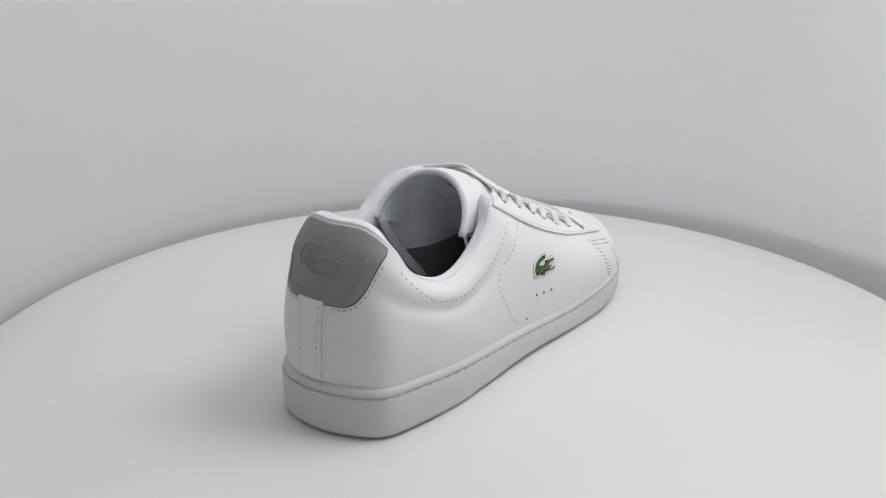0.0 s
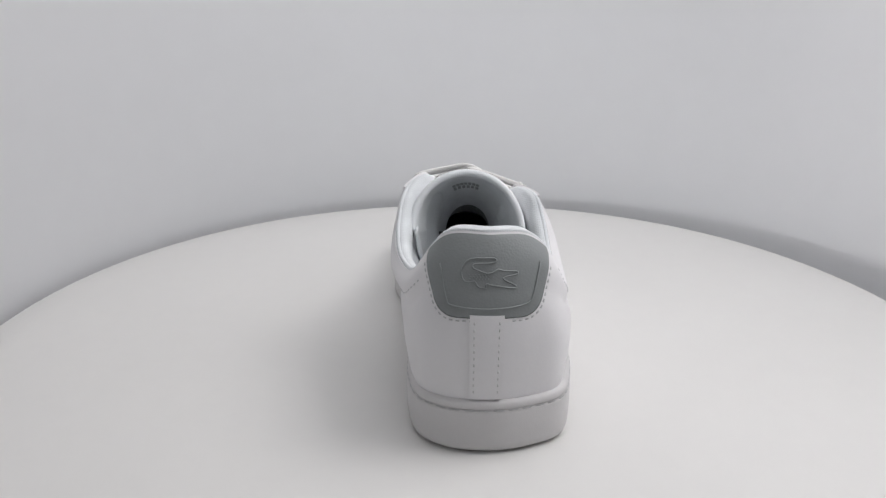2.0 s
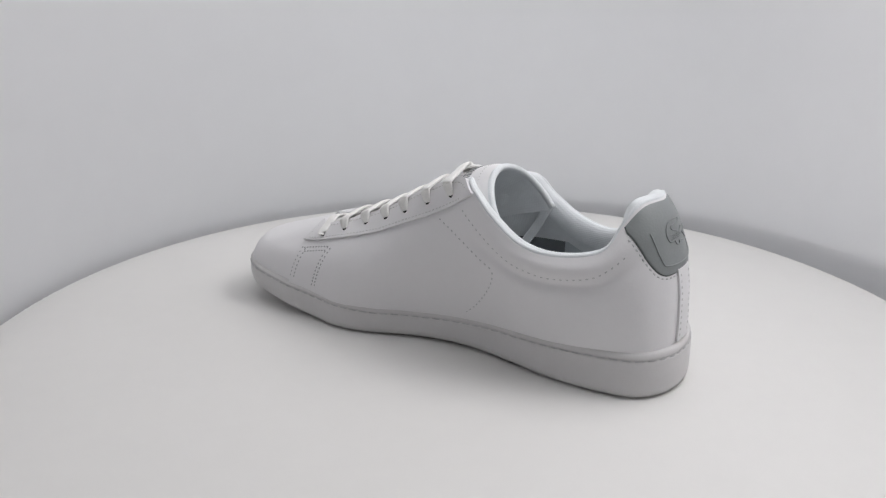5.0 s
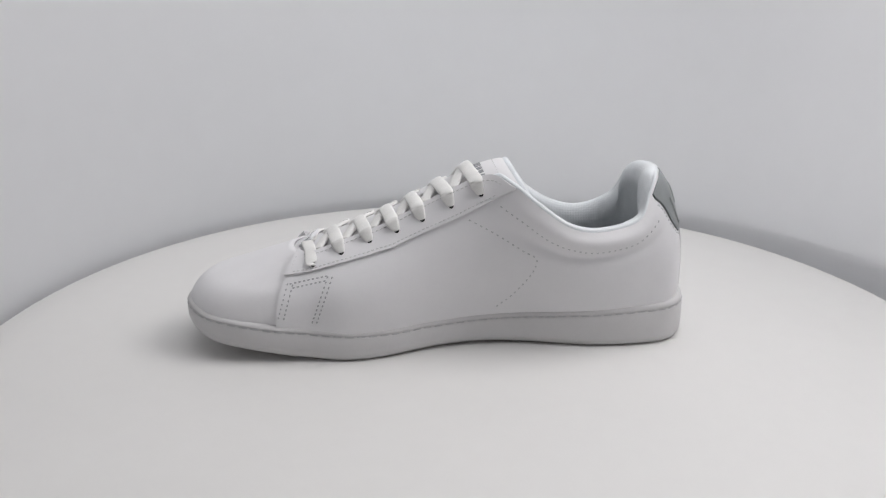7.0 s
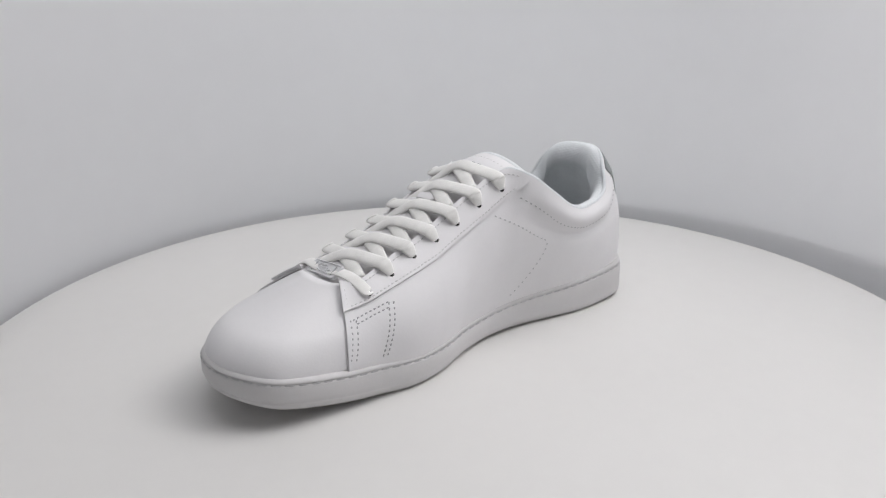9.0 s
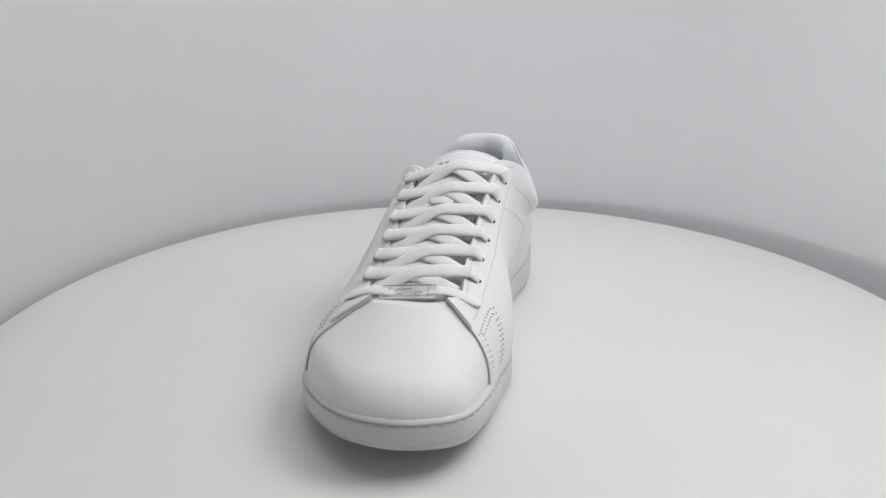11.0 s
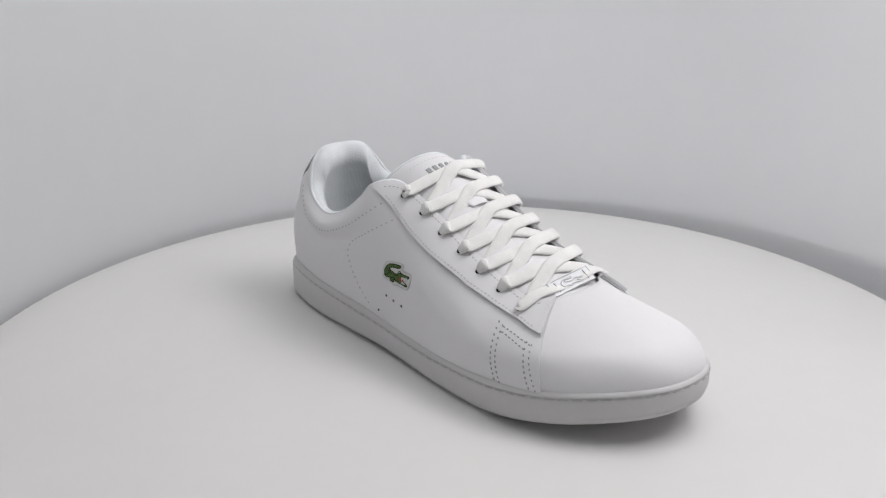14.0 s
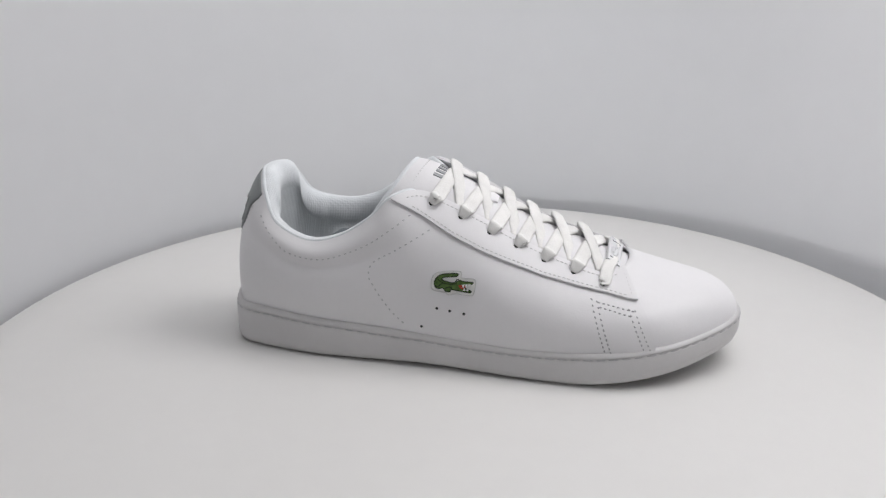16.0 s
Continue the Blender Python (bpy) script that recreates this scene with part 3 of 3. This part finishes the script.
def build_laces():
    tree = skin(2.8)
    holes = {}
    for side, ys in ((-1, LAT_Y), (1, MED_Y)):
        for k, (x, y) in enumerate(zip(ROW_X, ys)):
            holes[side, k] = drop(tree, (x, y, 80), (0, 0, -1))
            p, n = holes[side, k]
            t = Vector((1, 0, 0))
            t = (t - n * t.dot(n)).normalized()
            b = n.cross(t)
            ring = [p + (t * math.cos(w) + b * math.sin(w)) * 1.5 + n * 0.25 for w in (2 * math.pi * i / 14 for i in range(14))]
            sunk = [q - n * 0.8 for q in ring]
            part("eyelet", ring + sunk, [tuple(range(14)), tuple(range(14, 28))] + [(i, (i + 1) % 14, (i + 1) % 14 + 14, i + 14) for i in range(14)], HOLE, shoe, "small dark punched eyelet")
    Z = Vector((0, 0, 1))
    FACE = Vector((0.5, 0, 0.87))

    def throat(side, x):
        tab = TOP_LATERAL[7:13] if side < 0 else TOP_MEDIAL[4:9][::-1]
        xs = [q[0] for q in tab]
        return Vector((x, np.interp(x, xs, [q[1] for q in tab]), np.interp(x, xs, [q[2] for q in tab])))

    for side in (-1, 1):
        for k in range(6):
            p, n = holes[side, k]
            x0, x1 = ROW_X[k], ROW_X[k + 1]
            brim = throat(side, x0 + 2.0) + n * 4.4
            far = throat(-side, x1 - 1.0) - Vector((0, side * -1.5, 0)) + Z * 0.5
            xm = (x0 + x1) / 2
            mid = tongue_point(xm, 0.0) + Z * ((3.4 if side > 0 else 1.6) + (0.9 if k == 0 else 0))
            q1 = brim.lerp(mid, 0.55) + Z * 0.8
            q2 = mid.lerp(far, 0.55) + Z * 0.9
            line = along([p - n * 1.3, p + n * 0.25 + (brim - p) * 0.12, p.lerp(brim, 0.38) + n * 1.3, p.lerp(brim, 0.70) + n * 1.9, brim, q1, mid, q2, far], 6)
            m = len(line)
            ups = [(n * (1 - i / m) ** 2 + FACE * min(1.0, 3.0 * i / m)).normalized() for i in range(m)]
            part("lace", *ribbon(line, ups, 8.3, 2.4, 0.36), LACE, shoe, "flat woven white cotton lace")
    # straight bar through the plate
    (a, na), (b, nb) = holes[-1, 6], holes[1, 6]
    left, right = Vector((93.5, -20, 59.2)), Vector((94.5, 8, 62.2))
    line = along([a - na * 0.5, a + na * 2.0 + Vector((0.8, 2, 0)), a.lerp(left, 0.55) + Z * 2.0, left, left.lerp(right, 0.5) - Z * 1.6, right, b.lerp(right, 0.55) + Z * 2.0, b + nb * 2 + Vector((0.8, -2, 0)), b - nb * 0.5], 6)
    part("lace", *ribbon(line, [Z + Vector((0.25, 0, 0))] * len(line), 7.2, 1.9, 0.62, True), LACE, shoe, "flat woven white cotton lace")


def build_plate():
    c = Vector((94.2, -6.3, 59.0))
    ey = Vector((1.5, 29, 3.6)).normalized()
    ex = Vector((0.82, 0, -0.57))
    ex = (ex - ey * ex.dot(ey)).normalized()
    ez = ex.cross(ey)
    bm = bmesh.new()
    bmesh.ops.create_cube(bm, size=1.0)
    for v in bm.verts:
        v.co = Vector((v.co.x * 9.5, v.co.y * 31, v.co.z * 1.5))
    bmesh.ops.bevel(bm, geom=bm.edges[:], offset=0.5, segments=2, affect="EDGES")
    for v in bm.verts:
        v.co.z -= 0.010 * (v.co.y / 2) ** 2
    verts = [c + ez * 1.9 + ex * v.co.x + ey * v.co.y + ez * v.co.z for v in bm.verts]
    bm.verts.index_update()
    faces = [tuple(v.index for v in f.verts) for f in bm.faces]
    bm.free()
    plate = part("lace_plate", verts, faces, METAL, shoe, "silvered metal lace plate", sharp=40)

    def on(a, d, h):
        return c + ez * (1.9 + h - 0.010 * (d / 2) ** 2) + ex * a + ey * d

    rim = [on(sa * 4.3, sd * 15.0, 0.75) for sa, sd in ((-1, -1), (1, -1), (1, 1), (-1, 1))]
    loop = []
    for p, q in zip(rim, rim[1:] + rim[:1]):
        loop += [p.lerp(q, k / 8) + ez * (0.010 * 49 * (1 - abs(2 * k / 8 - 1)) if abs((q - p).dot(ey)) > 10 else 0) for k in range(8)]
    part("rim", *tube(loop, 0.35, 6, True), METAL, plate, "raised rim of the plate")
    for d in (-11.0, 11.0):
        part("slot", *tube([on(-3.0, d, 0.72), on(0, d, 0.72), on(3.0, d, 0.72)], 0.28, 6), PRINT, plate, "grey lace slot")
    mark = [on(2.6 - 5.2 * v, -7.5 + 15 * u, 0.72) for u, v in BEAST]
    part("embossing", *tube(rounded(mark, 3), 0.24, 5, True), METAL, plate, "embossed outline of a plain reptile shape")


# ---------------------------------------------------------------- heel tab, emblem, seams
def tab_low(s):
    s = abs(s) / (0.90 if s > 0 else 1.03)
    near = s + np.linspace(-0.14, 0.14, 9)
    return float(np.mean(np.interp(near, [0, 0.85, 1.1, 1.38, 1.62, 1.82, 1.98, 2.1], [0.54, 0.543, 0.56, 0.62, 0.74, 0.88, 0.965, 1.0])))


# outline of the plain reptile emblem, head to the right, in units of its length
BEAST = [(0.60, 1.0), (0.27, 1.0), (0.11, 0.90), (0.01, 0.60), (0.03, 0.34), (0.11, 0.22), (0.24, 0.26), (0.31, 0.08), (0.44, 0.05), (0.44, 0.18), (0.57, 0.13), (0.94, 0.0), (0.97, 0.08),
         (0.78, 0.28), (0.76, 0.38), (0.99, 0.44), (1.0, 0.53), (0.76, 0.59), (0.66, 0.65), (0.59, 0.57), (0.48, 0.52), (0.35, 0.59), (0.23, 0.67), (0.21, 0.77), (0.28, 0.83), (0.58, 0.86)]


def lay_stitches(name, tree, lines, way, parent, gap=3.2, length=1.9, mat=None, label="row of grey stitching"):
    spots = []
    for line in lines:
        for p, d in even(along(line, 8), gap):
            hit, n = drop(tree, p, way)
            spots.append((hit, d, n))
    return part(name, *stitch_mesh(spots, length, 0.75, 0.28), mat or THREAD, parent, label)


def build_heel():
    part("heel_tab_edge", *sheet(-2.065, 1.80, lambda s: max(0.0, tab_low(s * 0.982) - 0.006), lambda s: 0.985, 1.35, 140, 22, 0.8), GREY_EDGE, shoe, "dark cut edge of the heel tab")
    tab = part("heel_tab", *sheet(-2.02, 1.77, tab_low, lambda s: 0.985, 1.8, 160, 30, 1.4, puff=0.7), GREY_LEATHER, shoe, "padded grey leather heel tab", sharp=60)
    tree = skin(2.7)
    loop = [(-150, 5.5 - 26.0 * a, 79.5 + 13.5 * b) for a, b in BEAST]
    path = [drop(tree, p, (1, 0, 0))[0] for p in rounded(loop, 3)]
    part("embossing", *tube(path, 0.32, 6, True), GREY_LEATHER, tab, "raised outline of a plain reptile shape")
    # pressed dots along the back of the shape, and its hind leg
    spots = []
    for row, (v, count) in enumerate(((0.47, 7), (0.40, 8), (0.33, 7))):
        for i in range(count):
            hit, n = drop(tree, (-150, 5.5 - 26.0 * (0.15 + 0.055 * i + 0.02 * (row % 2)), 79.5 + 13.5 * v), (1, 0, 0))
            spots.append((hit, Vector((0, 1, 0)), n))
    part("embossing", *stitch_mesh(spots, 0.6, 0.6, 0.18), GREY_LEATHER, tab, "raised dots on the reptile shape")
    rim = [(-150, 15, 89), (-150, 12.5, 75), (-150, 9, 71.5), (-150, -10, 70.8), (-150, -25, 72), (-150, -28.5, 76), (-150, -32, 89)]
    path = [drop(tree, p, (1, 0, 0))[0] - Vector((-0.25, 0, 0)) for p in along(rim, 6)]
    part("embossing", *tube(path, 0.4, 6), GREY_LEATHER, tab, "raised border line")
    strip = [(-150, 1.3, 67.6), (-150, -14.4, 67.4), (-150, -13.4, 26.6), (-150, 1.6, 26.6)]
    band = part("heel_strip", *overlay(SKIN1, strip, (1, 0, 0), 1.3, 2.2, 2.2), LEATHER, shoe, "white leather strip down the heel", sharp=40)
    high = skin(2.5)
    lay_stitches("stitching", high, [[(-150, -0.6, 66), (-150, -0.4, 46), (-150, -0.2, 27)], [(-150, -12.4, 66), (-150, -11.9, 46), (-150, -11.6, 27)]], (1, 0, 0), band, 3.4, 1.6, PALE_THREAD)
    ring = []
    for s in np.linspace(-2.10, 1.74, 70):
        if abs(s) > 0.42:
            ring.append((s, tab_low(s * 0.955) - 0.022))
    for half in (-1, 1):
        line = [upper(np.array(s), np.array(v), np.array(1.2)) for s, v in ring if s * half > 0]
        spots = []
        for p, d in even(line, 3.2):
            hit, n, _, _ = SKIN1.find_nearest(p)
            out = Vector((*(hit.xy - Vector((-95, -8))), 0)).normalized()
            spots.append((hit, d, n if n.dot(out) > 0 else -n))
        part("stitching", *stitch_mesh(spots, 1.9, 0.75, 0.28), THREAD, shoe, "row of grey stitching")


def build_emblem():
    def at(a, b, grow=0.0):
        return (-4.4 + 22.0 * a, -80, 45.8 + 10.4 * b + 1.6 * a)

    c = Vector((0.47, 0.5))
    rim = [(0.62, 1.12), (0.2, 1.13), (0.0, 0.98), (-0.07, 0.66), (-0.06, 0.2), (0.1, 0.06), (0.3, 0.0), (0.4, -0.14), (0.58, -0.08), (0.95, -0.16), (1.05, -0.02), (1.08, 0.5), (1.02, 0.7), (0.72, 0.76), (0.70, 1.0)]
    patch = part("emblem", *overlay(SKIN1, rounded([at(*q) for q in rim], 3), (0, 1, 0), 0.35, 0.8, 1.4), WHITE_THREAD, shoe, "green embroidered reptile-shaped patch with white border")
    part("embroidery", *overlay(SKIN1, rounded([at(*q) for q in BEAST], 3), (0, 1, 0), 0.75, 0.8, 1.2), GREEN, patch, "green thread")
    path = [drop(SKIN1, p, (0, 1, 0)) for p in rounded([at(*q) for q in BEAST], 3)]
    part("outline", *tube([p + n * 0.72 for p, n in path], 0.3, 5, True), DARK_GREEN, patch, "dark green outline thread")
    path = [drop(SKIN1, p, (0, 1, 0)) for p in rounded([at(*q) for q in rim], 3)]
    part("border", *tube([p + n * 0.3 for p, n in path], 0.28, 5, True), PALE_THREAD, patch, "pale grey edge thread")
    ridge = [drop(SKIN1, at(*q), (0, 1, 0)) for q in ((0.1, 0.72), (0.25, 0.5), (0.45, 0.44), (0.6, 0.48))]
    part("outline", *tube([p + n * 0.8 for p, n in ridge], 0.25, 5), DARK_GREEN, patch, "dark green outline thread")
    for line in (((0.03, 0.40), (0.10, 0.34), (0.16, 0.42), (0.22, 0.52)), ((0.30, 0.18), (0.34, 0.28), (0.44, 0.30), (0.50, 0.16)), ((0.56, 0.58), (0.60, 0.70), (0.66, 0.66), (0.68, 0.56))):
        path = [drop(SKIN1, q, (0, 1, 0)) for q in along([at(*q) for q in line], 4)]
        part("outline", *tube([p + n * 0.85 for p, n in path], 0.28, 5), DARK_GREEN, patch, "dark green outline thread")
    mouth = [(0.64, 0.40), (0.80, 0.42), (0.84, 0.30), (0.78, 0.16), (0.68, 0.24)]
    part("mouth", *overlay(SKIN1, [at(*q) for q in mouth], (0, 1, 0), 0.8, 0.5, 1.0), RED, patch, "red thread")
    for u, v, h in ((0.77, 0.43, -0.17), (0.85, 0.44, -0.19), (0.93, 0.45, -0.17), (0.80, 0.10, 0.13), (0.88, 0.08, 0.13)):
        tooth = [(u - 0.035, v), (u + 0.035, v), (u + 0.015, v + h), (u - 0.012, v + h)]
        part("tooth", *overlay(SKIN1, [at(*q) for q in tooth], (0, 1, 0), 1.0, 0.5, 0.8), WHITE_THREAD, patch, "white thread tooth")
    for x, z in ((-2.7, 36.1), (5.0, 35.3), (13.3, 34.6), (-12.1, 23.6)):
        p, n = drop(SKIN1, (x, -80, z), (0, 1, 0))
        t = Vector((1, 0, 0))
        b = n.cross(t)
        ring = [p + (t * math.cos(w) + b * math.sin(w)) * 0.85 + n * 0.12 for w in (2 * math.pi * i / 10 for i in range(10))]
        part("vent_hole", ring + [q - n * 0.6 for q in ring], [tuple(range(10)), tuple(range(10, 20))] + [(i, (i + 1) % 10, (i + 1) % 10 + 10, i + 10) for i in range(10)], HOLE, shoe, "small dark vent hole")


def build_seams():
    lat, med = (0, 1, 0), (0, -1, 0)
    lay_stitches("stitching", SKIN1, [[(-114, -80, 82), (-109, -80, 74), (-101.5, -80, 66.4), (-94, -80, 61.4), (-76, -80, 59.2), (-62, -80, 62.4), (-44.7, -80, 70), (-31.4, -80, 79), (-20.8, -80, 87)]], lat, shoe, 3.6, 1.5)
    lay_stitches("stitching", SKIN1, [[(-8, -80, 80), (-27.6, -80, 68), (-40.5, -80, 60.3), (-43.4, -80, 53.4), (-40.7, -80, 47), (-31, -80, 32.5), (-22, -80, 23.5)]], lat, shoe, 3.6, 1.5)
    lay_stitches("stitching", SKIN1, [[(-20, 60, 90), (-34, 60, 80.6), (-51, 60, 68.6), (-67.6, 60, 62.7), (-81, 60, 61.1), (-101, 60, 64.4), (-111, 60, 70.6), (-118, 60, 78)]], med, shoe, 3.6, 1.5)
    lay_stitches("stitching", SKIN1, [[(-2, 60, 81), (-18, 60, 72.9), (-34.7, 60, 62.4), (-41.5, 60, 58.7), (-43, 60, 54), (-38.8, 60, 44.3), (-29.2, 60, 31.8), (-20, 60, 23.5)]], med, shoe, 3.6, 1.5)
    # doubled rows of the toe reinforcement, darkened to stand for their needle holes
    lay_stitches("stitching", SKIN1, [[(107, -80, 42.2), (117, -80, 21.0)], [(103.8, -80, 42.8), (113.8, -80, 20.6)], [(83.2, -80, 47), (93.2, -80, 18)], [(86.3, -80, 46), (96.3, -80, 18)],
                                      [(86.5, -80, 44.6), (108, -80, 40.6)], [(87.5, -80, 42.6), (107, -80, 38.5)]], lat, shoe, 2.7, 1.5, HOLE_TONE_THREAD, "doubled rows of dark grey stitching")
    lay_stitches("stitching", SKIN1, [[(104, 60, 45.5), (110.5, 60, 23.5)], [(101, 60, 45), (107.3, 60, 23)], [(80.1, 60, 50), (90.3, 60, 22.5)], [(77.4, 60, 50), (87.6, 60, 22.5)],
                                      [(80, 60, 49.6), (103, 60, 44.4)], [(81, 60, 47.2), (101, 60, 42.6)]], med, shoe, 2.7, 1.5, HOLE_TONE_THREAD, "doubled rows of dark grey stitching")
    # rows just inside the edges of the lace stays
    high = skin(2.8)
    for edge, s0, s1, way in ((edge_lateral, 7.5, 12.85, (0, 0.75, -0.65)), (edge_medial, 24.5, 19.3, (0, -0.75, -0.65))):
        line = [upper(np.array(s), np.array(min(1.0, edge(s) + 0.024)), np.array(2.5)) for s in np.linspace(s0, s1, 40)]
        lay = []
        for p, d in even(line, 2.7):
            hit, n = drop(high, p, way)
            lay.append((hit, d, n))
        part("stitching", *stitch_mesh(lay, 1.85, 0.6, 0.28), PALE_THREAD, shoe, "row of pale stitching")
        lay = []
        line = [upper(np.array(s), np.array(0.965), np.array(2.5)) for s in np.linspace(7.4 if s0 < s1 else 24.6, 12.6 if s0 < s1 else 19.6, 60)]
        for p, d in even(line, 2.7):
            hit, n = drop(high, p, way)
            lay.append((hit, d, n))
        part("stitching", *stitch_mesh(lay, 1.85, 0.6, 0.28), PALE_THREAD, shoe, "row of pale stitching")
        end = 13.12 if s0 < s1 else 19.16
        tip = -0.12 if s0 < s1 else 0.12
        lay = []
        for p, d in even([upper(np.array(end + tip), np.array(v), np.array(2.5)) for v in np.linspace(edge(end) + 0.05, 0.95, 20)], 2.7):
            hit, n = drop(high, p, way)
            lay.append((hit, d, n))
        part("stitching", *stitch_mesh(lay, 1.85, 0.6, 0.28), PALE_THREAD, shoe, "row of pale stitching")


def build_tongue_details(tongue):
    Z = Vector((0, 0, 1))
    # unreadable print as bars, outside and inside
    for k, a in enumerate(np.linspace(-0.40, 0.50, 7)):
        q = [tongue_point(x, a + e) + Z * 0.45 for x, e in ((-12.2, -0.042), (-12.2, 0.042), (-6.2, 0.042), (-6.2, -0.042))]
        part("print_bar", q + [c - Z * 0.5 for c in q], [(0, 1, 2, 3), (4, 5, 6, 7), (0, 1, 5, 4), (1, 2, 6, 5), (2, 3, 7, 6), (3, 0, 4, 7)], PRINT, tongue, "grey printed bar", smooth=False)
    for x in (-10.0, -5.5):
        for a in np.linspace(-0.3, 0.35, 7 if x < -8 else 6):
            q = [tongue_point(x, a + e, pad(x) + 0.3) for e in (-0.045, 0.045)] + [tongue_point(x + 3.2, a + e, pad(x + 3.2) + 0.3) for e in (0.045, -0.045)]
            part("print_bar", q + [c + Z * 0.5 for c in q], [(0, 1, 2, 3), (4, 5, 6, 7), (0, 1, 5, 4), (1, 2, 6, 5), (2, 3, 7, 6), (3, 0, 4, 7)], PRINT, tongue, "grey printed bar", smooth=False)
    row = [tongue_point(-19.5, a) for a in np.linspace(-0.75, 0.75, 40)]
    part("stitching", *stitch_mesh([(p, d, Vector((-0.2, 0, 1)).normalized()) for p, d in even(row, 2.8)], 1.5, 0.6, 0.25), PALE_THREAD, tongue, "row of grey stitching")
    # keeper loop over the laces
    line = [tongue_point(21.5, a) + Z * h for a, h in ((-0.27, 0.2), (-0.25, 0.8), (-0.19, 1.2), (-0.02, 1.4), (0.15, 1.2), (0.21, 0.8), (0.23, 0.2))]
    line = along(line, 4)
    part("lace_keeper", *ribbon(line, [Z + Vector((0.5, 0, 0))] * len(line), 8.0, 1.2), LEATHER, tongue, "small white leather lace keeper")


build_sole()
build_upper()
build_lining()
tongue = build_tongue()
build_tongue_details(tongue)
build_laces()
build_plate()
build_heel()
build_emblem()
build_seams()


# ---------------------------------------------------------------- what turns
def motions():
    rows = [(t, 55.83 + 18.3456 * t) for t in range(17)]
    walk(shoe, [(t, pose(0, 0, 0, 0, 0, a)) for t, a in rows])
    walk(turntable, [(t, pose(0.0018, -0.0041, -0.0020, 0, 0, a)) for t, a in rows])


motions()
